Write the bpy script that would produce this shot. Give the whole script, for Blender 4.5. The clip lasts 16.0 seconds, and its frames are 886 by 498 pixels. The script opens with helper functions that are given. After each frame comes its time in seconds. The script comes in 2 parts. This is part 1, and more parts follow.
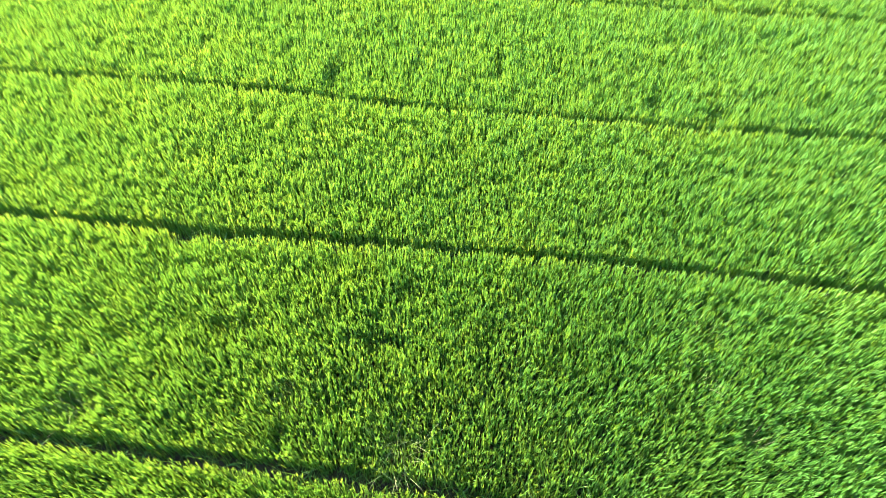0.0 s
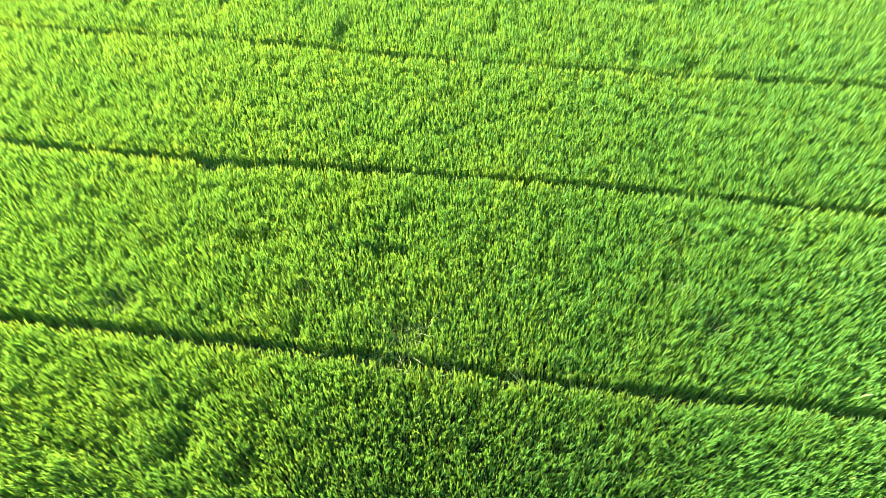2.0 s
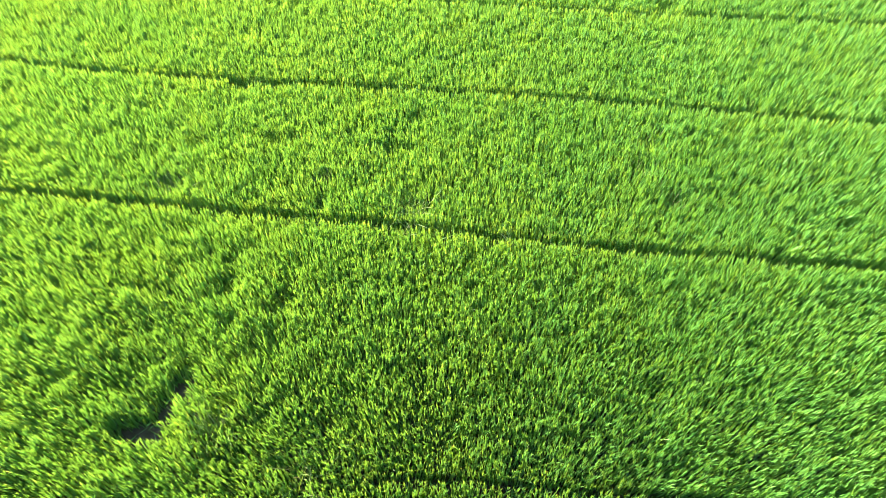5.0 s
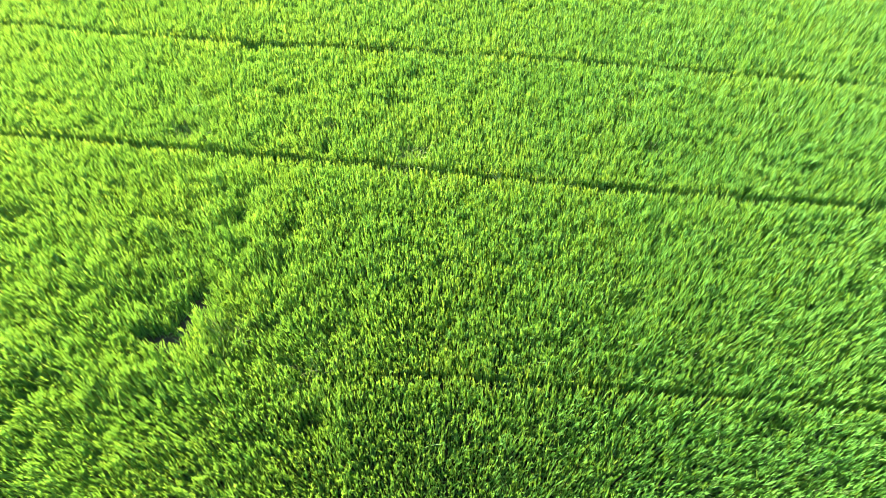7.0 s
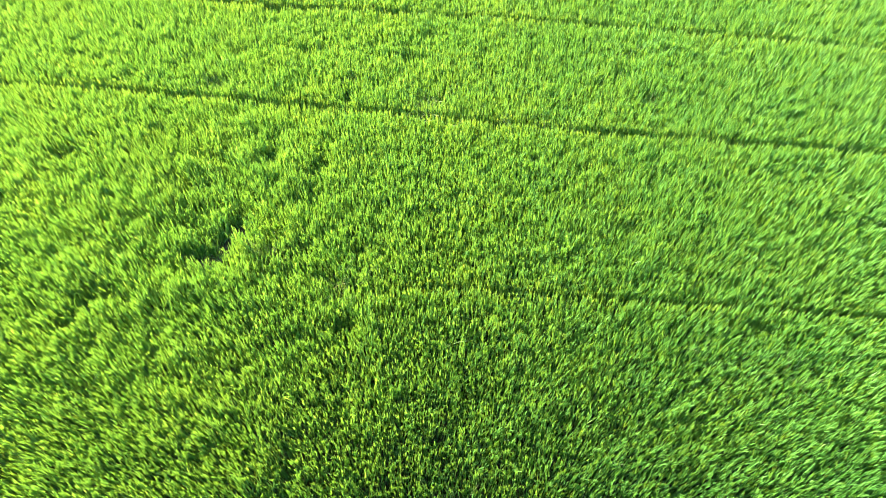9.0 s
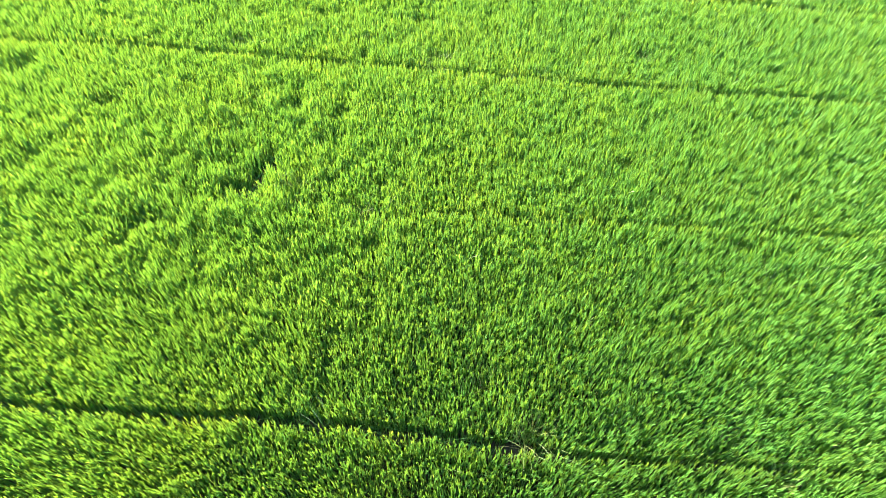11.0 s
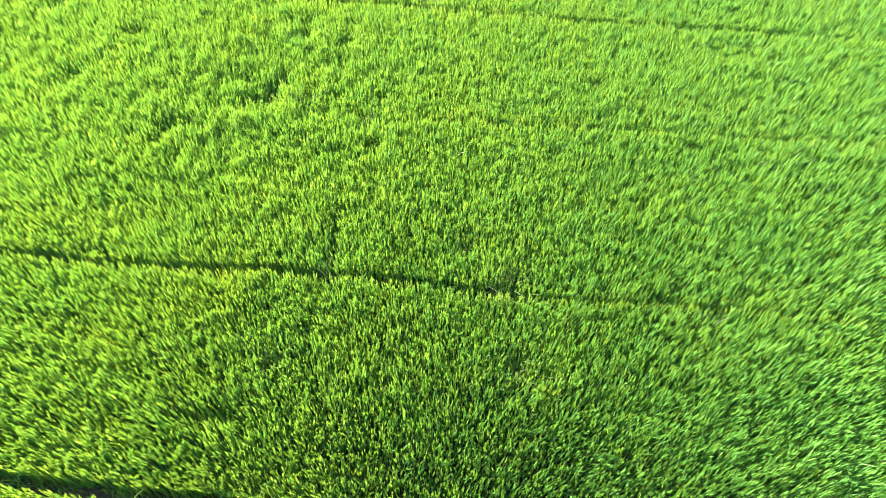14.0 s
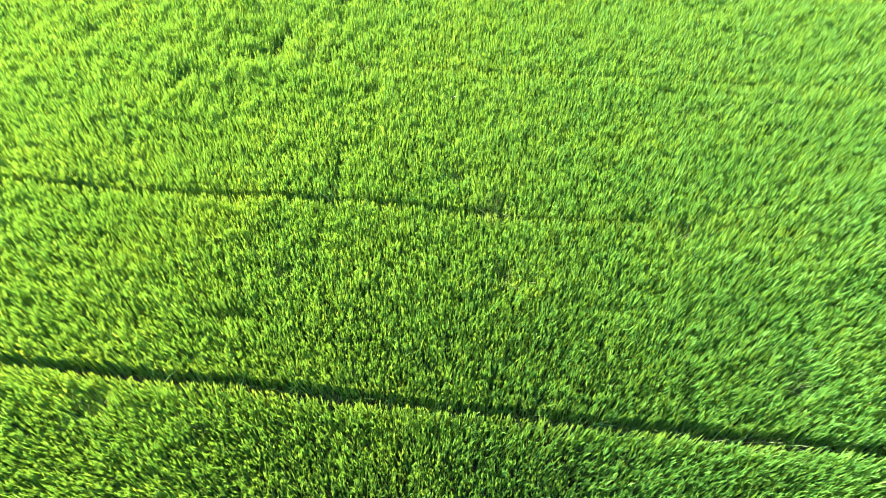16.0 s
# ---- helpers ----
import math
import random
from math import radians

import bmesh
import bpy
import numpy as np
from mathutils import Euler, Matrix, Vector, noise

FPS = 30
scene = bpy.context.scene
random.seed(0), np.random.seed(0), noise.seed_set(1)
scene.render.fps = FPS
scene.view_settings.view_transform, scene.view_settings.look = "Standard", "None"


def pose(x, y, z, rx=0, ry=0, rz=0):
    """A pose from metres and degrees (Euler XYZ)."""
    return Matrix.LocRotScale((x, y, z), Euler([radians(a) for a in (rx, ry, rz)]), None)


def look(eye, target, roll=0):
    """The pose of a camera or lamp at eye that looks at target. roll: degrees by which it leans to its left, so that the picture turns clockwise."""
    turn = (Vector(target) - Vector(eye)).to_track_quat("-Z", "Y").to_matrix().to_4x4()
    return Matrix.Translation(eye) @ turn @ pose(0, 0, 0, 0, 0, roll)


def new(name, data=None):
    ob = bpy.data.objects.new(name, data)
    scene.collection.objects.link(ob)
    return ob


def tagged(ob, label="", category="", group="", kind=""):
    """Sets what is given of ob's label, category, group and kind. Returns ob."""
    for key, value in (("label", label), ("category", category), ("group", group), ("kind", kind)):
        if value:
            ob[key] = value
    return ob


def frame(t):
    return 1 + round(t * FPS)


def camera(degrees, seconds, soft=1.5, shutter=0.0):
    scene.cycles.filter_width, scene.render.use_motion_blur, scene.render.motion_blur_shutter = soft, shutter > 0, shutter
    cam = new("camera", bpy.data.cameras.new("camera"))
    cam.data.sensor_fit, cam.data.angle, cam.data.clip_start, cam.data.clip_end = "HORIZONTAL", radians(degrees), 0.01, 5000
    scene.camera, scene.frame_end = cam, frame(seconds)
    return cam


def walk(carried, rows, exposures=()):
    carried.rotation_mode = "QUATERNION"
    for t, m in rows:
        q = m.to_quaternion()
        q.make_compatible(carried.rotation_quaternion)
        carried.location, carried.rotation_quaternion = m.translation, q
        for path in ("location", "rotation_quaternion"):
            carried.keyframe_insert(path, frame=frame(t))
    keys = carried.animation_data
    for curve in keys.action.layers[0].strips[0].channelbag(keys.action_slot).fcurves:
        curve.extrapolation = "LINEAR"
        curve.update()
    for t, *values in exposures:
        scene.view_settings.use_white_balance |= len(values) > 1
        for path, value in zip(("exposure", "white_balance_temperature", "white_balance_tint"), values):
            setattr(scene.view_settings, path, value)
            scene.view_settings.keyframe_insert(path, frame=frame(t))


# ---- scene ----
cam = camera(72.8, 16.0, soft=0.85)
PATH = [
    (0, (0.71, -4.414, 13.32), (0.704, -3.167, 11.756), -0.1),
    (0.5, (0.776, -5.084, 13.35), (0.765, -3.838, 11.786), -0.2),
    (1, (0.838, -5.793, 13.376), (0.82, -4.546, 11.812), -0.6),
    (1.5, (0.803, -6.54, 13.374), (0.788, -5.291, 11.812), -0.4),
    (2, (0.811, -7.291, 13.397), (0.798, -6.043, 11.834), -0.4),
    (2.5, (0.852, -8.056, 13.427), (0.834, -6.811, 11.862), -0.6),
    (3, (0.793, -8.821, 13.428), (0.778, -7.573, 11.865), -0.4),
    (3.5, (0.769, -9.574, 13.404), (0.755, -8.323, 11.844), -0.4),
    (4, (0.744, -10.301, 13.386), (0.734, -9.045, 11.83), -0.1),
    (4.2, (0.754, -10.562, 13.399), (0.742, -9.307, 11.842), -0.4),
    (6.3, (1.098, -13.305, 13.229), (1.069, -12.029, 11.689), -0.8),
    (6.5, (1.076, -13.527, 13.216), (1.051, -12.25, 11.677), -0.6),
    (7, (1.065, -14.07, 13.195), (1.04, -12.795, 11.654), -0.5),
    (7.5, (1.019, -14.657, 13.146), (0.996, -13.382, 11.606), -0.3),
    (8, (0.921, -15.276, 13.133), (0.898, -14.001, 11.592), -0.3),
    (8.5, (0.739, -15.893, 13.178), (0.719, -14.622, 11.634), -0.1),
    (9, (0.469, -16.481, 13.224), (0.462, -15.215, 11.675), 0.3),
    (9.2, (0.38, -16.728, 13.219), (0.376, -15.462, 11.67), 0.4),
    (11.3, (-0.272, -19.513, 13.324), (-0.243, -18.252, 11.772), 1.4),
    (11.5, (-0.295, -19.785, 13.325), (-0.263, -18.521, 11.775), 1.5),
    (12, (-0.264, -20.455, 13.311), (-0.233, -19.189, 11.763), 1.6),
    (12.5, (-0.182, -21.098, 13.321), (-0.155, -19.836, 11.771), 1.4),
    (13, (-0.137, -21.732, 13.333), (-0.109, -20.476, 11.777), 1.5),
    (13.5, (-0.107, -22.414, 13.346), (-0.074, -21.16, 11.788), 1.7),
    (14, (-0.047, -23.097, 13.372), (-0.015, -21.845, 11.813), 1.6),
    (14.5, (0.013, -23.707, 13.432), (0.042, -22.463, 11.866), 1.3),
    (15, (0.027, -24.344, 13.453), (0.057, -23.105, 11.884), 1.2),
    (15.5, (0.008, -24.997, 13.495), (0.044, -23.762, 11.922), 1.4),
    (16, (0.046, -25.662, 13.503), (0.085, -24.427, 11.93), 1.5),
]
walk(cam, [(t, look(e, a, r)) for t, e, a, r in PATH])

# ---- light ----
SUN_LEFT, SUN_UP = 52.0, 26.0  # degrees left of +y, and above the horizon
sun_way = Vector((-math.sin(radians(SUN_LEFT)) * math.cos(radians(SUN_UP)),
                  math.cos(radians(SUN_LEFT)) * math.cos(radians(SUN_UP)), math.sin(radians(SUN_UP))))
world = bpy.data.worlds.new("sky")
scene.world = world
world.use_nodes = True
sky = world.node_tree.nodes.new("ShaderNodeTexSky")
sky.sky_type, sky.sun_disc = "NISHITA", False
sky.sun_elevation, sky.sun_rotation = radians(SUN_UP), radians(-SUN_LEFT)
back = world.node_tree.nodes["Background"]
back.inputs["Strength"].default_value = 0.115
world.node_tree.links.new(sky.outputs["Color"], back.inputs["Color"])
sun = new("sun", bpy.data.lights.new("sun", "SUN"))
sun.data.energy, sun.data.angle, sun.data.color = 5.0, radians(0.6), (1.0, 0.88, 0.64)
sun.matrix_world = look(sun_way * 60, (0, 0, 0))
scene.view_settings.exposure = 2.81


# ---- materials ----
def material(name):
    m = bpy.data.materials.new(name)
    m.use_nodes = True
    n = m.node_tree.nodes
    return m, n, m.node_tree.links, n["Principled BSDF"]


def noise_node(n, links, scale, detail=3.0, rough=0.55):
    co = n.new("ShaderNodeNewGeometry")
    tex = n.new("ShaderNodeTexNoise")
    tex.inputs["Scale"].default_value, tex.inputs["Detail"].default_value = scale, detail
    tex.inputs["Roughness"].default_value = rough
    links.new(co.outputs["Position"], tex.inputs["Vector"])
    return tex.outputs["Fac"]


def ramp(n, links, fac, *stops):
    r = n.new("ShaderNodeValToRGB")
    while len(r.color_ramp.elements) < len(stops):
        r.color_ramp.elements.new(0.5)
    for e, (at, colour) in zip(r.color_ramp.elements, stops):
        e.position, e.color = at, (*colour, 1)
    links.new(fac, r.inputs["Fac"])
    return r.outputs["Color"]


def mixed(n, links, fac, a, b, blend="MIX"):
    m = n.new("ShaderNodeMix")
    m.data_type, m.blend_type = "RGBA", blend
    if isinstance(fac, float):
        m.inputs[0].default_value = fac
    else:
        links.new(fac, m.inputs[0])
    links.new(a, m.inputs[6])
    links.new(b, m.inputs[7])
    return m.outputs[2]


def leaf_material(name, leaf, through_leaf, gloss, share, single=False):
    """Blades that let the sun through; leaf: colour stops by blade; through_leaf: tint of the light that passes."""
    m, n, links, p = material(name)
    island = n.new("ShaderNodeObjectInfo").outputs["Random"] if single else n.new("ShaderNodeNewGeometry").outputs["Random Per Island"]
    each = ramp(n, links, island, *leaf)
    patch = ramp(n, links, noise_node(n, links, 0.55, 4.0), (0.3, (0.90, 0.97, 1.0)), (0.5, (1, 1, 1)), (0.75, (1.14, 1.03, 0.9)))
    colour = mixed(n, links, 1.0, each, patch, "MULTIPLY")
    streak = ramp(n, links, noise_node(n, links, 60.0, 2.0), (0.3, (0.86, 0.88, 0.86)), (0.7, (1.1, 1.08, 1.05)))
    colour = mixed(n, links, 1.0, colour, streak, "MULTIPLY")
    # Tone by leaf, with shade (below 0.35) and sunlight (above) painted in.
    tone_light = n.new("ShaderNodeAttribute")
    tone_light.attribute_name = "tone_light"
    light_tint = ramp(n, links, tone_light.outputs["Fac"], (0.0, (0.55, 0.72, 0.66)), (0.35, (1, 1, 1)), (1.0, (1.9, 1.25, 1.05)))
    colour = mixed(n, links, 1.0, colour, light_tint, "MULTIPLY")
    links.new(colour, p.inputs["Base Color"])
    p.inputs["Roughness"].default_value = gloss
    p.inputs["Specular IOR Level"].default_value = 1.0
    p.inputs["Coat Weight"].default_value, p.inputs["Coat Roughness"].default_value = 0.4, 0.45
    tint = n.new("ShaderNodeRGB")
    tint.outputs[0].default_value = (*through_leaf, 1)
    light = n.new("ShaderNodeBsdfTranslucent")
    links.new(mixed(n, links, 1.0, colour, tint.outputs[0], "MULTIPLY"), light.inputs["Color"])
    mix = n.new("ShaderNodeMixShader")
    mix.inputs["Fac"].default_value = share
    links.new(p.outputs["BSDF"], mix.inputs[1])
    links.new(light.outputs["BSDF"], mix.inputs[2])
    links.new(mix.outputs["Shader"], n["Material Output"].inputs["Surface"])
    return m


RICE = leaf_material("rice_leaf", ((0.0, (0.088, 0.255, 0.045)), (0.45, (0.104, 0.300, 0.053)), (0.85, (0.126, 0.350, 0.064)),
                                   (0.985, (0.15, 0.40, 0.08)), (1.0, (0.22, 0.40, 0.12))), (1.75, 1.1, 0.45), 0.5, 0.40)
STRAW = leaf_material("dry_straw", ((0.0, (0.22, 0.31, 0.07)), (0.45, (0.38, 0.42, 0.13)), (0.85, (0.48, 0.42, 0.18)), (1.0, (0.34, 0.22, 0.10))), (1.2, 1.1, 0.8), 0.6, 0.25, True)


def mud_material():
    m, n, links, p = material("wet_mud")
    colour = ramp(n, links, noise_node(n, links, 3.0, 6.0, 0.65), (0.3, (0.028, 0.026, 0.014)), (0.55, (0.055, 0.048, 0.027)), (0.75, (0.10, 0.083, 0.048)))
    links.new(colour, p.inputs["Base Color"])
    p.inputs["Specular IOR Level"].default_value = 0.25
    links.new(ramp(n, links, noise_node(n, links, 5.0, 3.0), (0.35, (0.55,) * 3), (0.65, (0.9,) * 3)), p.inputs["Roughness"])
    bump = n.new("ShaderNodeBump")
    bump.inputs["Strength"].default_value, bump.inputs["Distance"].default_value = 0.8, 0.03
    links.new(noise_node(n, links, 22.0, 5.0, 0.7), bump.inputs["Height"])
    links.new(bump.outputs["Normal"], p.inputs["Normal"])
    return m


def far_material():
    m, n, links, p = material("far_rice")
    fine = ramp(n, links, noise_node(n, links, 9.0, 6.0, 0.75), (0.3, (0.008, 0.03, 0.002)), (0.7, (0.034, 0.088, 0.006)))
    wide = ramp(n, links, noise_node(n, links, 0.12, 4.0), (0.3, (0.85, 0.95, 1)), (0.7, (1.15, 1.05, 0.85)))
    links.new(mixed(n, links, 1.0, fine, wide, "MULTIPLY"), p.inputs["Base Color"])
    p.inputs["Roughness"].default_value, p.inputs["Specular IOR Level"].default_value = 0.8, 0.1
    bump = n.new("ShaderNodeBump")
    bump.inputs["Strength"].default_value, bump.inputs["Distance"].default_value = 1.0, 0.12
    links.new(noise_node(n, links, 12.0, 5.0, 0.7), bump.inputs["Height"])
    links.new(bump.outputs["Normal"], p.inputs["Normal"])
    return m


MUD, FAR = mud_material(), far_material()

# ---- plan ----
CANOPY, HILL = 0.8, 0.062  # height of the stand; spacing of the hills
# the furrows, far to near: centre line as x: y knots, half width of the bare gap, where it begins and ends in x
FURROWS = [
    ((-19.5, 21.15, 4.5, 18.52, 7.5, 18.23, 12, 17.62, 19.5, 16.8), 0.165, -30, 30),
    ((-19.5, 14.25, -15, 13.75, -10.95, 13.44, -6.3, 12.9, -3.3, 12.36, 1.8, 11.52, 4.65, 11.25, 8.25, 10.77, 14.55, 10.23, 19.5, 9.75), 0.165, -30, 30),
    ((-19.5, 8.1, -16.5, 7.8, -12, 7.12, -6.45, 6.39, -1.2, 5.93, 2.7, 5.52, 5.7, 5.25, 9, 4.75, 12, 4.35, 16.05, 3.75, 19.5, 3.3), 0.15, -30, 30),
    ((-19.5, 1.42, -17.4, 1.27, -11.55, 0.93, -8.85, 0.57, -6.75, 0.33, -3.15, -0.08, -0.3, -0.43, 2.4, -0.87, 4.5, -1.16, 6.75, -1.38, 11.4, -1.89, 16.2, -2.28, 19.5, -2.62), 0.135, -30, 30),
    ((-4.5, -7.27, -1.35, -7.39, 2.25, -7.56, 4.5, -7.74, 7.65, -7.92, 10.95, -8.22, 19.5, -8.85), 0.07, -1.35, 30),
    ((-19.5, -12.3, -10.8, -13.11, -8.55, -13.38, -5.4, -13.52, -3, -13.65, -0.15, -13.98, 1.65, -14.28, 3.3, -14.45, 6, -14.62, 10.2, -14.92, 12.6, -15.45, 19.5, -16.05), 0.105, -30, 6.5),
    ((-19.5, -17.85, -10.05, -18.88, -7.95, -19.12, -6, -19.29, -3.3, -19.61, -0.75, -19.92, 1.8, -20.22, 4.2, -20.48, 6.75, -20.76, 9.9, -21.11, 19.5, -22.2), 0.16, -30, 30),
]
# thin and trodden places: x, y, radius along x, radius along y, how much of the stand is gone
HOLLOWS = [
    (-5.42, -5.25, 0.26, 0.36, 1.0), (-5.68, -5.8, 0.28, 0.36, 0.95), (-6.12, -6.35, 0.5, 0.26, 1.1), (-6.5, -5.6, 0.95, 0.7, 0.4),
    (-5.0, -2.4, 0.2, 0.4, 0.9), (-8.3, -5.2, 0.3, 0.32, 0.65), (-8.75, -7.8, 0.45, 0.26, 0.65), (-8.95, -8.65, 0.25, 0.22, 0.6),
    (-2.0, -8.6, 0.28, 0.24, 0.8), (-2.76, -7.15, 0.3, 0.18, 0.6), (-3.87, -7.0, 0.3, 0.26, 0.65), (-3.75, -4.5, 0.2, 0.3, 0.55),
    (-6.95, -4.6, 0.3, 0.22, 0.5), (-6.0, -3.5, 0.25, 0.2, 0.5), (-3.45, -2.95, 0.2, 0.34, 0.7), (5.6, -5.4, 0.3, 0.26, 0.6),
    (13.6, -1.95, 0.4, 0.2, 0.7), (8.2, -8.5, 0.3, 0.2, 0.5), (-12.8, -5.2, 0.45, 0.45, 0.65), (-12.2, -4.4, 0.3, 0.3, 0.5),
    (-5.9, -10.2, 0.25, 0.2, 0.4), (-7.6, -10.4, 0.3, 0.2, 0.4), (-8.6, -12.05, 0.25, 0.2, 0.4), (-15.0, -0.3, 0.45, 0.5, 0.7),
    (-2.9, 0.4, 0.12, 0.32, 0.7), (-0.2, 4.25, 0.3, 0.2, 0.45), (-7.25, 3.2, 0.4, 0.25, 0.5), (-4.9, 3.3, 0.25, 0.2, 0.5),
    (-4.1, 3.3, 0.25, 0.22, 0.55), (-0.87, 2.85, 0.36, 0.2, 0.6), (2.64, 13.9, 0.14, 0.55, 0.9), (9.5, 11.3, 0.3, 0.3, 0.7),
    (7.7, 12.0, 0.3, 0.5, 0.7), (-3.2, 13.6, 0.33, 0.5, 0.7), (-2.85, 12.9, 0.5, 0.3, 0.5), (-7.0, 0.45, 0.7, 0.12, 0.8),
    (-7.5, -19.75, 0.18, 0.24, 0.8), (1.55, -14.15, 0.35, 0.14, 1.0), (6.0, -14.45, 0.3, 0.12, 0.6), (-3.9, -16.2, 0.3, 0.22, 0.4),
    (-6.5, 6.15, 0.3, 0.24, 0.8), (11.0, 4.8, 0.18, 0.45, 0.5), (-3.4, -4.1, 0.22, 0.3, 0.7), (-11.3, -2.4, 0.4, 0.3, 0.5), (-1.8, -6.2, 0.4, 0.14, 0.55),
    (-7.0, -17.65, 0.35, 0.2, 0.55), (-4.7, -17.65, 0.6, 0.2, 0.5), (-2.78, -12.4, 0.09, 1.25, 0.85), (-3.0, -14.4, 0.08, 0.9, 0.65),
]


# withered clumps: x, y, radius, how many blades
TUFTS = [
    (-0.2, 0.35, 0.4, 120), (-7.7, 1.2, 0.4, 80), (-2.9, 1.55, 0.22, 45), (7.1, 3.05, 0.3, 50), (6.7, 1.9, 0.3, 50), (7.4, 0.55, 0.3, 45),
    (-4.45, -6.35, 0.3, 50), (-2.25, -7.4, 0.35, 50), (8.5, -9.8, 0.3, 40), (8.5, -19.5, 0.3, 45), (-3.87, -16.3, 0.25, 60), (-7.6, -20.1, 0.22, 45),
    (0.75, -12.8, 0.25, 40), (1.95, -13.95, 0.28, 60), (6.3, -14.05, 0.25, 35), (7.1, -14.9, 0.25, 35), (1.9, -16.4, 0.3, 35), (-5.0, -20.7, 0.25, 40),
]


def rough(x, y, size, seed):
    """Smooth noise from -1 to 1 over the plan, with features of that size."""
    x, y = np.asarray(x) / size, np.asarray(y) / size
    i, j = np.floor(x), np.floor(y)
    u, v = x - i, y - j
    u, v = u * u * (3 - 2 * u), v * v * (3 - 2 * v)

    def knot(a, b):
        h = np.sin(a * 127.1 + b * 311.7 + seed * 74.7) * 43758.5453
        return 2 * (h - np.floor(h)) - 1
    return (knot(i, j) * (1 - u) + knot(i + 1, j) * u) * (1 - v) + (knot(i, j + 1) * (1 - u) + knot(i + 1, j + 1) * u) * v


def furrow_line(k, x):
    knots = FURROWS[k][0]
    return np.interp(x, knots[0::2], knots[1::2]) + 0.035 * rough(x, 0 * x + k, 0.7, 3) + 0.02 * rough(x, 0 * x + k, 0.22, 4)


def furrow_half(k, x):
    _, half, first, last = FURROWS[k]
    fade = np.clip((x - first) / 1.5, 0, 1) * np.clip((last - x) / 4.5, 0.5, 1)
    return half * fade * (1 + 0.25 * rough(x, 0 * x + k, 2.0, 5) + 0.12 * rough(x, 0 * x + k, 0.4, 6))


def gone(x, y):
    """How much of the stand is missing, 0 to 1."""
    out = np.zeros_like(x)
    for hx, hy, rx, ry, much in HOLLOWS:
        d = np.hypot((x - hx) / rx, (y - hy) / ry) + 0.35 * rough(x, y, 0.16, 8)
        out = np.maximum(out, (1.25 if much > 0.9 else 0.8) * much * np.clip(1.6 - d, 0, 1))
    for hx, hy, r, _ in TUFTS:
        out = np.maximum(out, 0.45 * np.clip(1.5 - np.hypot(x - hx, y - hy) / r, 0, 1))
    return out


def half_field(y):
    """Half the width of the stand that is grown blade by blade."""
    return 8.0 + 0.461 * np.clip(y + 25.7, 2.2, 23.2)


def mesh_object(name, verts, faces_from, loops, mat, smooth=False, tone_light=None):
    """A mesh from arrays: vertices, the first loop of each face, and all loops' vertices."""
    me = bpy.data.meshes.new(name)
    me.vertices.add(len(verts))
    me.vertices.foreach_set("co", np.ascontiguousarray(verts, dtype=np.float32).ravel())
    me.loops.add(len(loops))
    me.loops.foreach_set("vertex_index", np.ascontiguousarray(loops, dtype=np.int32))
    me.polygons.add(len(faces_from))
    me.polygons.foreach_set("loop_start", np.ascontiguousarray(faces_from, dtype=np.int32))
    me.materials.append(mat)
    if tone_light is not None:
        me.attributes.new("tone_light", "FLOAT", "POINT").data.foreach_set("value", np.ascontiguousarray(tone_light, dtype=np.float32))
    me.update(calc_edges=True)
    if smooth:
        me.polygons.foreach_set("use_smooth", np.ones(len(faces_from), dtype=bool))
    return new(name, me)


def spikes(rng, root, lean, start, top, width):
    """Straight upper leaves, a single tapering face each."""
    n = len(root)
    rise = (top - start)[:, None]
    turn = rng.uniform(0, 2 * np.pi, n)
    side = np.stack([np.cos(turn), np.sin(turn), rng.uniform(-0.2, 0.2, n)], 1) * (width / 2)[:, None]
    base = np.concatenate([root, start[:, None]], 1)
    tip = base + np.concatenate([lean * rise, rise], 1)
    verts = np.stack([base - side, base + side, tip], 1).reshape(-1, 3)
    return verts, np.arange(n) * 3, np.arange(3 * n)


# ---- ground ----
def spread(lo, hi, step, reach):
    """Even steps from lo to hi, then growing ones out to reach on both sides."""
    mid, far, d, g = list(np.arange(lo, hi + step / 2, step)), [], step, 0.0
    while g < reach:
        d *= 1.5
        g += d
        far.append(g)
    return np.array([lo - g for g in reversed(far)] + mid + [mid[-1] + g for g in far])


def grid_mesh(name, xs, ys, height, mat):
    x, y = np.meshgrid(xs, ys)
    verts = np.stack([x.ravel(), y.ravel(), height(x.ravel(), y.ravel())], 1)
    n = len(xs)
    i = (np.arange(len(ys) - 1)[:, None] * n + np.arange(n - 1)[None, :]).ravel()
    loops = np.stack([i, i + 1, i + n + 1, i + n], 1).ravel()
    return mesh_object(name, verts, np.arange(len(i)) * 4, loops, mat, True)


def ground_height(x, y):
    near = np.clip(1.5 - np.maximum(np.abs(x) / 20, np.abs(y) / 24), 0, 1)
    z = 0.018 * rough(x, y, 0.4, 11) + 0.012 * rough(x, y, 0.15, 12)
    for k in range(len(FURROWS)):
        d = np.abs(y - furrow_line(k, x)) / 0.2
        z -= 0.07 * np.exp(-d * d) * np.clip(furrow_half(k, x) / 0.1, 0, 1)
    return z * near


ground = grid_mesh("ground", spread(-20, 20, 0.3, 1800), spread(-24, 21, 0.14, 1800), ground_height, MUD)
tagged(ground, "wet dark brown mud of the paddy with shallow furrows", "ground", kind="structure")


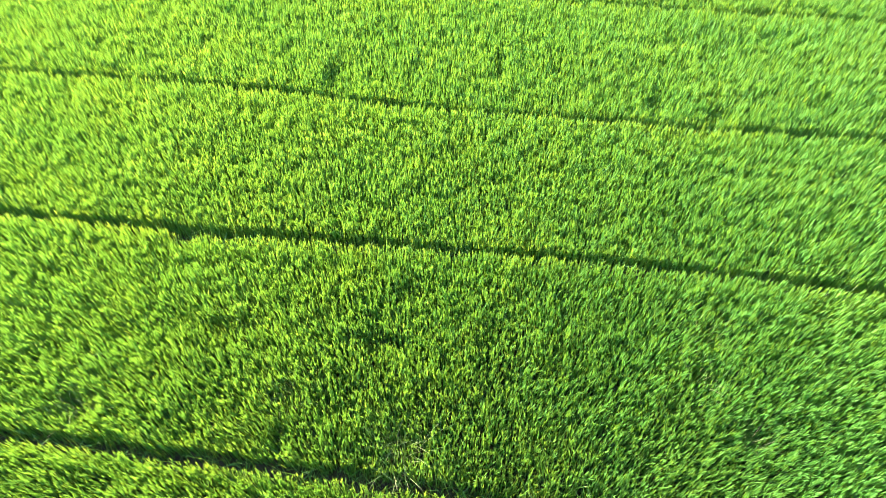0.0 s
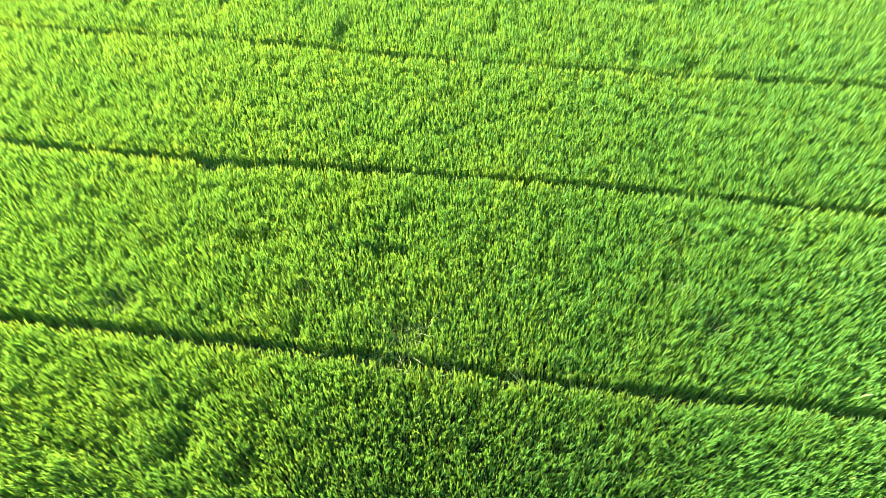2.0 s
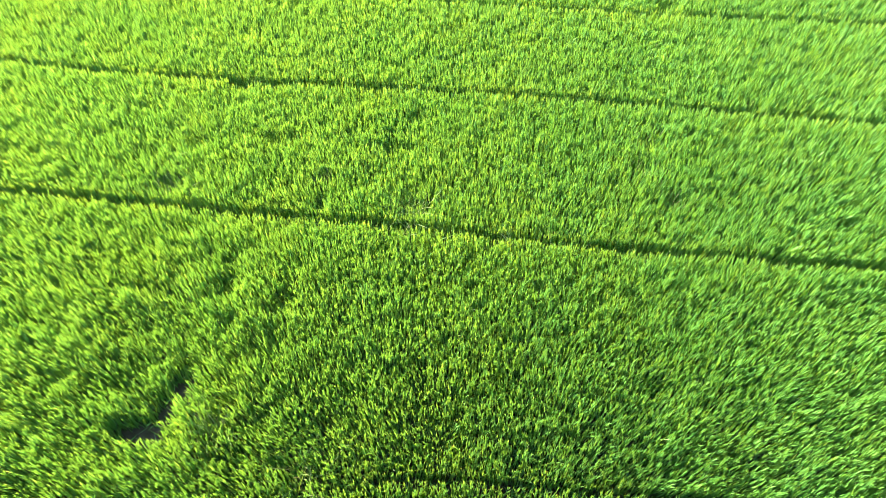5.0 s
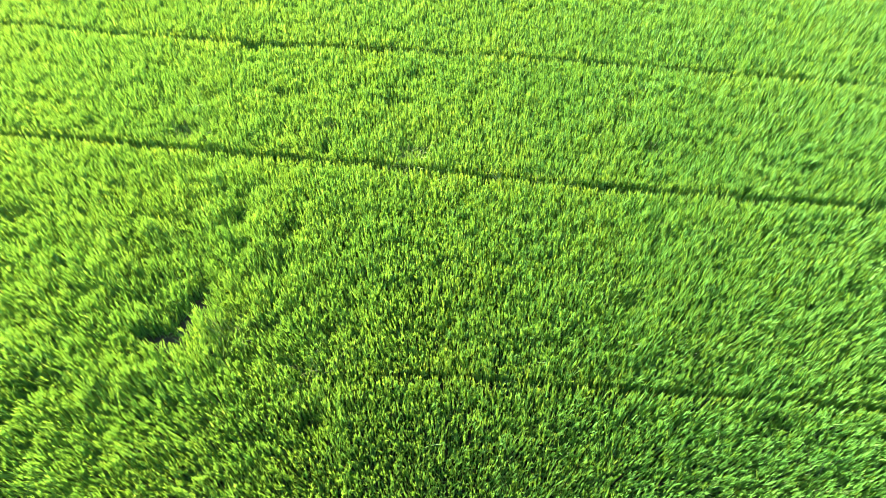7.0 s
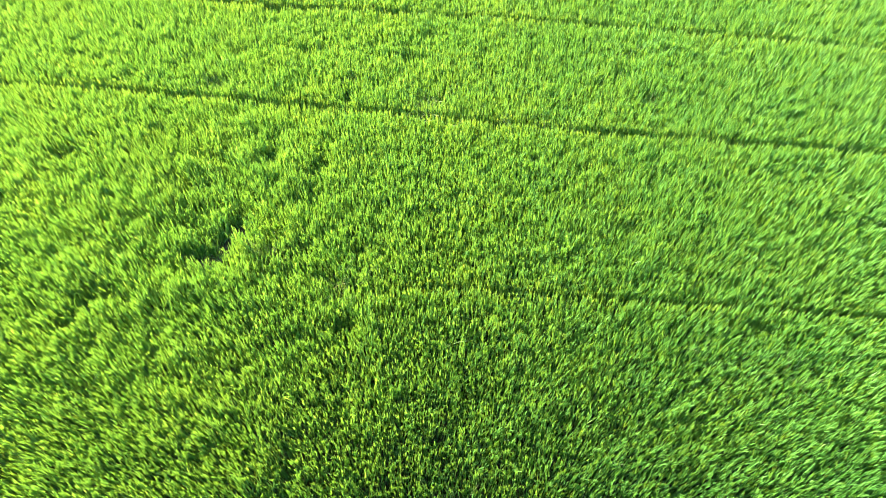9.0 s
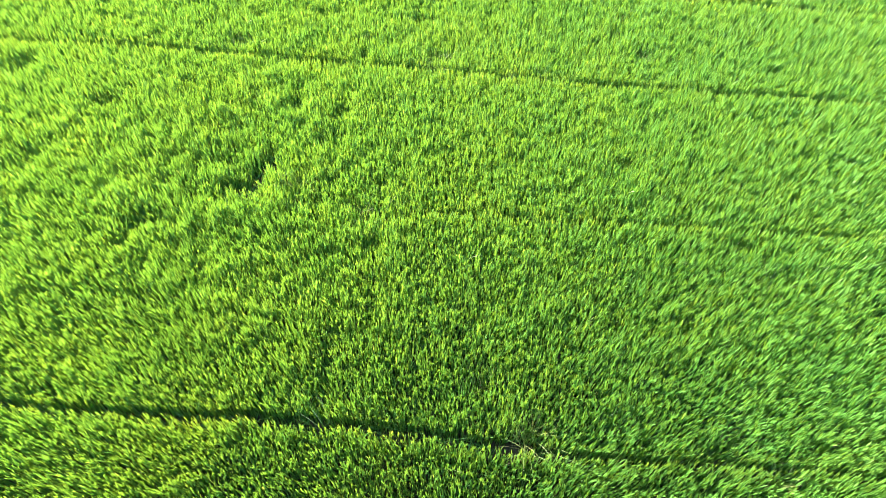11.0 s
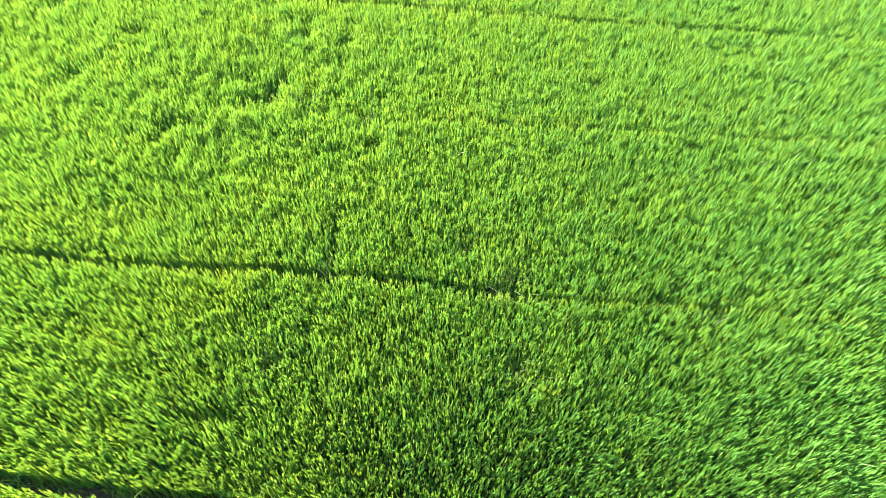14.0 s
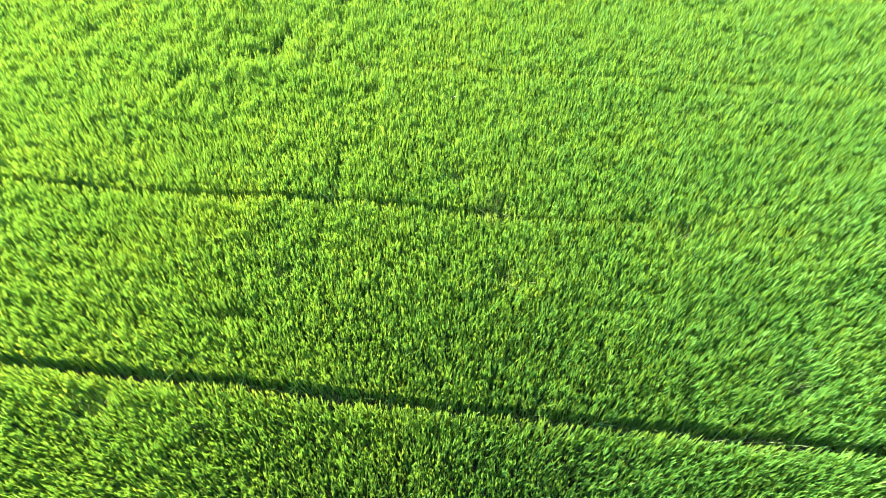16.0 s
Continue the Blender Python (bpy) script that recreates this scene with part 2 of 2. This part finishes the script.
def far_sheet():
    """The crop beyond the part that is grown blade by blade: a closed-over green canopy out to the horizon."""
    xs, ys = spread(-20, 20, 0.5, 1500), spread(-24, 21, 0.5, 1500)
    x, y = np.meshgrid(xs, ys)
    x, y = x.ravel(), y.ravel()
    z = 0.60 + 0.06 * rough(x, y, 0.6, 21) + 0.05 * rough(x, y, 2.3, 22)
    n = len(xs)
    i = (np.arange(len(ys) - 1)[:, None] * n + np.arange(n - 1)[None, :]).ravel()
    quads = np.stack([i, i + 1, i + n + 1, i + n], 1)
    mx, my = x[quads].mean(1), y[quads].mean(1)
    keep = (np.abs(mx) > half_field(my) + 0.1) | (my > 20.2) | (my < -23.2)
    quads = quads[keep]
    return mesh_object("far_rice_canopy", np.stack([x, y, z], 1), np.arange(len(quads)) * 4, quads.ravel(), FAR, True)


def outer_tufts():
    """Coarse tufts that carry the stand on for some metres past its finely grown part."""
    rng = np.random.default_rng(9)
    gx, gy = np.meshgrid(np.arange(-32, 32, 0.11), np.arange(-36, 34, 0.11))
    x, y = gx.ravel() + rng.uniform(-0.05, 0.05, gx.size), gy.ravel() + rng.uniform(-0.05, 0.05, gx.size)
    beyond = np.maximum(np.abs(x) - half_field(y) - 0.3, np.maximum(y - 20.3, -23.3 - y))
    ok = (beyond > 0) & (rng.uniform(0, 1, len(x)) < np.clip(1.1 - beyond / 9, 0, 1))
    x, y = x[ok], y[ok]
    n = len(x)
    lean = rng.normal(0, 0.14, (n, 2))
    return mesh_object("outer_rice_tufts", *spikes(rng, np.stack([x, y], 1), lean, np.full(n, 0.4), 0.8 + rng.normal(0, 0.07, n), rng.uniform(0.06, 0.1, n)), RICE, tone_light=np.full(3 * n, 0.35))


tagged(outer_tufts(), "green rice tufts standing close together along the field", "rice", kind="stuff")
tagged(far_sheet(), "closed green rice canopy stretching away to the horizon", "rice field", kind="stuff")


# ---- the rice ----
def blades(rng, root, lean, start, top, width, droop, fine):
    """Blades as narrow strips with a tip, in three steps or, where the stand is far off, in two. lean: sideways run per metre of rise."""
    n = len(root)
    rise = top - start
    turn = rng.uniform(0, 2 * np.pi, n)
    side = np.stack([np.cos(turn), np.sin(turn), 0 * turn], 1) * (width / 2)[:, None]
    side[:, 2] = width * rng.uniform(-0.15, 0.15, n)

    def on(p, share, curl):
        q = p.copy()
        q[:, :2] += lean * (1 + droop * curl)[:, None] * (rise * share)[:, None]
        q[:, 2] += rise * share * np.where(droop > 2.2, 1 - 0.9 * curl, 1)
        return q
    base = np.concatenate([root, start[:, None]], 1)
    if fine:
        low = on(base, 0.45, 0.0)
        high = on(low, 0.32, 0.45)
        tip = on(high, 0.23, 1.3)
        rows = [base - side * 0.6, base + side * 0.6, low + side, low - side, high + side * 0.8, high - side * 0.8, tip]
        order, starts = [0, 1, 2, 3, 3, 2, 4, 5, 5, 4, 6], [0, 4, 8]
    else:
        low = on(base, 0.6, 0.1)
        tip = on(low, 0.4, 0.9)
        rows = [base - side * 0.6, base + side * 0.6, low + side, low - side, tip]
        order, starts = [0, 1, 2, 3, 3, 2, 4], [0, 4]
    verts = np.stack(rows, 1).reshape(-1, 3)
    loops = (np.arange(n)[:, None] * len(rows) + np.array(order)).ravel()
    first = (np.arange(n)[:, None] * len(order) + np.array(starts)).ravel()
    return verts, first, loops


def joined(sets):
    verts, first, loops, v, l = [], [], [], 0, 0
    for a, b, c in sets:
        verts.append(a)
        first.append(b + l)
        loops.append(c + v)
        v, l = v + len(a), l + len(c)
    return np.concatenate(verts), np.concatenate(first), np.concatenate(loops)


def tufty(x, y):
    """Where the growth is coarser and gappy."""
    return np.exp(-((x + 6.5) / 5.0) ** 2 - ((y + 5.0) / 4.5) ** 2)


def spots(rng, step):
    """Jittered places over the part of the field that is grown blade by blade."""
    gx, gy = np.meshgrid(np.arange(-20, 20, step), np.arange(-23.4, 20.5, step))
    x = gx.ravel() + rng.uniform(-0.5, 0.5, gx.size) * step
    y = gy.ravel() + rng.uniform(-0.5, 0.5, gx.size) * step
    ok = np.abs(x) < half_field(y) + 0.4 + 0.35 * rough(x, y, 0.5, 61) + rng.normal(0, 0.15, len(x))
    return x[ok], y[ok]


def beds(x, y):
    """Which bed a place is in, how far it is from the nearest furrow's edge, and on which side of it."""
    clear, side, bed = np.full(len(x), 9.0), np.zeros(len(x)), np.zeros(len(x), dtype=int)
    for k in range(len(FURROWS)):
        d = y - furrow_line(k, x)
        bed += d < 0
        half = furrow_half(k, x)
        edge = np.where(half > 0.02, np.abs(d) - half, 9.0)
        side = np.where(edge < clear, np.sign(d), side)
        clear = np.minimum(clear, edge)
    return bed, clear, side


def far_off(x, y):
    """0 along the flight, 1 at the stand's edges."""
    return np.clip(np.maximum(np.abs(x) - 8.0, 0) / 7 + np.maximum(y - 1.0, 0) / 16, 0, 1)


def hills(rng):
    """Tillers in hills of a hand's width: place, bed, distance from the furrow, what is lost, height, lean and tone
    with painted light.
    """
    hx, hy = spots(rng, HILL)
    n, each = len(hx), 1
    h_height = rng.normal(0, 0.065, n) + (0.03 + 0.26 * tufty(hx, hy)) * rough(hx, hy, 0.36, 33) + 0.04 * rough(hx, hy, 1.9, 32) + (0.19 + 0.06 * far_off(hx, hy)) * rough(hx, hy, 0.15, 34)
    h_lean = rng.normal(0, 0.075, (n, 2)) + 0.1 * np.stack([rough(hx, hy, 0.15, 41), rough(hx, hy, 0.15, 42)], 1) + np.stack([0.01 + 0.05 * rough(hx, hy, 1.1, 43), -0.03 + 0.05 * rough(hx, hy, 1.1, 44)], 1)
    h_tone = np.clip(rng.normal(0, 0.05, n), -0.15, 0.2) + 0.07 * rough(hx, hy, 1.3, 52)
    i = np.repeat(np.arange(n), each)
    off = rng.normal(0, 0.01, (len(i), 2))
    x, y = hx[i] + off[:, 0], hy[i] + off[:, 1]
    bed, clear, side = beds(x, y)
    lost = gone(x, y)
    strays = (clear > -0.12) & (rng.uniform(0, 1, len(x)) < 0.25)
    keep = ((clear > rng.uniform(-0.01, 0.02, len(x))) | strays) & (lost < rng.uniform(0.55, 1.1, len(x)))
    i, off, x, y, bed, clear, side, lost = (v[keep] for v in (i, off, x, y, bed, clear, side, lost))
    height = CANOPY * (1 + (h_height[i] + rng.normal(0, 0.045, len(x))) * np.clip(0.3 + clear / 0.25, 0.3, 1))
    height *= 1 - 0.6 * np.minimum(lost, 1.2)
    height = np.where(clear < 0, height * rng.uniform(0.3, 0.55, len(x)), height)  # weak plants down in the furrow
    lean = h_lean[i] + 1.2 * off + rng.normal(0, 0.03, (len(x), 2))
    lip = np.clip(1 - clear / 0.15, 0, 1)  # the outermost plants stand upright or lean back into the bed
    lean[:, 1] = np.where(lip > 0, lean[:, 1] + side * lip * np.maximum(0, -side * lean[:, 1]), lean[:, 1])
    # Plants on the furrow rims are painted yellower and brighter, as if sunlit.
    tone_light = 0.35 + h_tone[i] + np.clip(1.0 - clear / 0.25, 0, 1) * (0.22 + 0.2 * rough(x, y, 0.6, 51)) + rng.normal(0, 0.05, len(x))
    return x, y, bed, clear, lost, height, lean, tone_light


def leaf_seats(rng, x, y, height, lean, each, apart):
    """For each blades on every tiller: its tiller, root, start, top and the way it goes, close together below and parting above."""
    h = np.repeat(np.arange(len(x)), each)
    n = len(h)
    phi = rng.uniform(0, 2 * np.pi, n)
    out = np.stack([np.cos(phi), np.sin(phi)], 1) * np.sqrt(rng.uniform(0, 1, n))[:, None]
    start = height[h] * rng.uniform(0.62, 0.82, n)
    root = np.stack([x[h], y[h]], 1) + out * 0.018 + lean[h] * start[:, None]
    top = height[h] * (1.04 - 0.17 * rng.uniform(0, 1, n) ** 1.3)
    return h, root, start, top, out * apart + lean[h]


def stems(rng, x, y, height, lean):
    """The sheathed stem of each tiller, from the mud to where its leaves part."""
    n = len(x)
    return blades(rng, np.stack([x, y], 1), lean, np.full(n, -0.05), height * 0.7, rng.uniform(0.014, 0.024, n), np.full(n, 0.3), False)


def low_leaves(rng, x, y):
    """Broad lower leaves that hang over the mud in the shade of the stand."""
    n = len(x)
    phi = rng.uniform(0, 2 * np.pi, n)
    way = np.stack([np.cos(phi), np.sin(phi)], 1) * rng.uniform(0.3, 1.0, n)[:, None]
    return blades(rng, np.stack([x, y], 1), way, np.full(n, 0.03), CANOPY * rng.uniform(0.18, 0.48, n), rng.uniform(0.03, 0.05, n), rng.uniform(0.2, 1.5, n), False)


def furrow_leaves(rng):
    """Thin arching leaves, some of them pale, that hang into the furrows and stand up from their floor."""
    xs, ys, beds_of = [], [], []
    for k, (_, half, first, last) in enumerate(FURROWS):
        n = int(2600 * half / 0.16) if half > 0.08 else 0
        x = rng.uniform(-19, 19, n)
        ok = (x > first) & (x < last) & (rough(x, 0 * x + k, 0.8, 71) > -0.5)
        x = x[ok]
        xs.append(x)
        ys.append(furrow_line(k, x) + rng.uniform(-1.25, 1.25, len(x)) * half)
        beds_of.append(np.full(len(x), k))
    x, y = np.concatenate(xs), np.concatenate(ys)
    n = len(x)
    phi = rng.uniform(0, 2 * np.pi, n)
    way = np.stack([np.cos(phi), np.sin(phi)], 1) * rng.uniform(0.15, 0.8, n)[:, None]
    made = blades(rng, np.stack([x, y], 1), way, np.full(n, -0.05), CANOPY * rng.uniform(0.3, 0.85, n), rng.uniform(0.008, 0.016, n), rng.uniform(0.3, 2.0, n), False)
    return made, np.concatenate(beds_of), rng.uniform(0.3, 1.0, n)


def long_leaves(rng):
    """Single long leaves, thin and pale, that arch out over the tops of the stand."""
    x, y = spots(rng, 0.9)
    keep = rng.uniform(0, 1, len(x)) < 0.45
    x, y = x[keep], y[keep]
    n = len(x)
    phi = rng.uniform(0, 2 * np.pi, n)
    way = np.stack([np.cos(phi), np.sin(phi)], 1) * rng.uniform(0.25, 0.7, n)[:, None]
    made = blades(rng, np.stack([x, y], 1), way, np.full(n, 0.35), CANOPY * rng.uniform(0.95, 1.12, n), rng.uniform(0.008, 0.014, n), rng.uniform(0.6, 2.0, n), True)
    return made, beds(x, y)[0], rng.uniform(0.6, 1.0, n)


def grow():
    rng = np.random.default_rng(5)
    x, y, bed, clear, lost, height, lean, tone_light = hills(rng)
    far = far_off(x, y)
    lx, ly = spots(rng, 0.086)
    lbed, lclear, _ = beds(lx, ly)
    stay = (lclear > -0.02) & (gone(lx, ly) < 0.75)
    lx, ly, lbed = lx[stay], ly[stay], lbed[stay]
    fset, fbed, ftone = furrow_leaves(rng)
    loset, lobed, lotone = long_leaves(rng)
    made = []
    for b in range(len(FURROWS) + 1):
        sets, tones = [], []

        def put(made_set, a, along):
            """along: how each point's tone differs from its blade's: painted sunlit yellow tip, shaded base."""
            sets.append(made_set)
            tones.append(np.clip(a[:, None] + np.array(along), 0, 1).ravel())
        for first, last, bent, straight in ((-1, 0.3, 1, 2), (0.3, 0.65, 1, 2), (0.65, 2, 0, 2)):
            some = (bed == b) & (far > first) & (far <= last)
            if not some.any():
                continue
            sx, sy, sh, sl, sa, sf = x[some], y[some], height[some], lean[some], tone_light[some], far[some]
            small = np.clip(1.6 * sh / CANOPY - 0.5, 0.4, 1) * (1 + 0.6 * sf)
            h, root, start, top, way = leaf_seats(rng, sx, sy, sh, sl, bent, 0.12)
            droop = rng.uniform(0.2, 1.6, len(h))
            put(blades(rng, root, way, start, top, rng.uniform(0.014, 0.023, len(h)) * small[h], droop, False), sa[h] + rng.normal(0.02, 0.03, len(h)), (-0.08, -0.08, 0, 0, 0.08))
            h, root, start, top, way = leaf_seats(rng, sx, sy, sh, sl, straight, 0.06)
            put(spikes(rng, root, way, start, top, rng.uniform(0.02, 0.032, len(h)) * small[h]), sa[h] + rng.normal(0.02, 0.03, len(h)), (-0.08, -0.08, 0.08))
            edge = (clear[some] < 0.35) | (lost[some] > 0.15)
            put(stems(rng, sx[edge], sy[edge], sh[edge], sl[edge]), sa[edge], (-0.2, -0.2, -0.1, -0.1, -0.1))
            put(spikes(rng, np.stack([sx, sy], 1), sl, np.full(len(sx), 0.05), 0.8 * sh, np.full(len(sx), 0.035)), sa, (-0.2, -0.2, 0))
        # Lower leaves are painted darker to deepen the shade beneath the stand.
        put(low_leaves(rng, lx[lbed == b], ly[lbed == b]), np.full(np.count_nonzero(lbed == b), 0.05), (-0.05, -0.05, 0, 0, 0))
        in_bed = lobed == b
        if in_bed.any():
            m = np.count_nonzero(in_bed)
            put((loset[0].reshape(-1, 7, 3)[in_bed].reshape(-1, 3), loset[1][:3 * m], loset[2][:11 * m]), lotone[in_bed], (-0.2, -0.2, 0, 0, 0.1, 0.1, 0.2))
        in_bed = fbed == b
        if in_bed.any():
            fverts = fset[0].reshape(-1, 5, 3)[in_bed].reshape(-1, 3)
            m = np.count_nonzero(in_bed)
            put((fverts, fset[1][:2 * m], fset[2][:7 * m]), ftone[in_bed], (-0.1, -0.1, 0, 0, 0.1))
        made.append(mesh_object("rice_bed", *joined(sets), RICE, tone_light=np.concatenate(tones)))
    return made


for ob in grow():
    tagged(ob, "dense bright green young rice standing in wet mud between furrows", "rice", "rice beds", "stuff")


# ---- withered clumps and fallen straw ----
def pieces(parent, name, verts, first, loops):
    """Each blade of seven points as a mesh of its own under its clump."""
    for p in verts.reshape(-1, 7, 3):
        ob = mesh_object(name, p, first[:3], loops[:11], STRAW)
        ob.parent = parent


def straw_tuft(x, y, seed, spread_out, many):
    rng = np.random.default_rng(seed)
    phi = rng.uniform(0, 2 * np.pi, many)
    out = np.sqrt(rng.uniform(0, 1, many)) * spread_out
    root = np.stack([np.cos(phi) * out, np.sin(phi) * out], 1)
    turn = rng.uniform(0, 2 * np.pi, many)
    lean = np.stack([np.cos(turn), np.sin(turn)], 1) * rng.uniform(0.1, 0.8, many)[:, None]
    ob = new("straw_tuft")
    ob.location = (x, y, -0.02)
    pieces(ob, "leaf", *blades(rng, root, lean, np.full(many, 0.0), CANOPY * rng.uniform(0.85, 1.12, many),
                               rng.uniform(0.007, 0.012, many), rng.uniform(0.3, 2.0, many), True))
    return tagged(ob, "withered yellow-green rice clump with thin bent leaves", "rice plant", "withered clumps")


def fallen_straw(x, y, seed, many):
    """Dry stalks bent over from the mud and lying across the tops beside a furrow."""
    rng = np.random.default_rng(seed)
    root = rng.normal(0, 0.05, (many, 2))
    turn = rng.normal(2.6, 0.5, many)
    lean = np.stack([np.cos(turn), np.sin(turn)], 1) * rng.uniform(0.3, 0.55, many)[:, None]
    ob = new("fallen_straw")
    ob.location = (x, y, -0.02)
    pieces(ob, "stalk", *blades(rng, root, lean, np.full(many, 0.0), CANOPY * rng.uniform(1.0, 1.15, many),
                                rng.uniform(0.012, 0.02, many), rng.uniform(1.4, 2.15, many), True))
    return tagged(ob, "pale dry straw stalks bent over beside a furrow", "straw", "fallen straw")


for k, (x, y, r, many) in enumerate(TUFTS):
    straw_tuft(x, y, 100 + k, r, many)
for k, (x, y, many) in enumerate(((2.75, -1.12, 9), (3.75, -1.2, 7), (-4.3, -6.35, 8), (1.9, -14.35, 6), (-2.6, -13.75, 5), (-0.1, -0.55, 5))):
    fallen_straw(x, y, 200 + k, many)
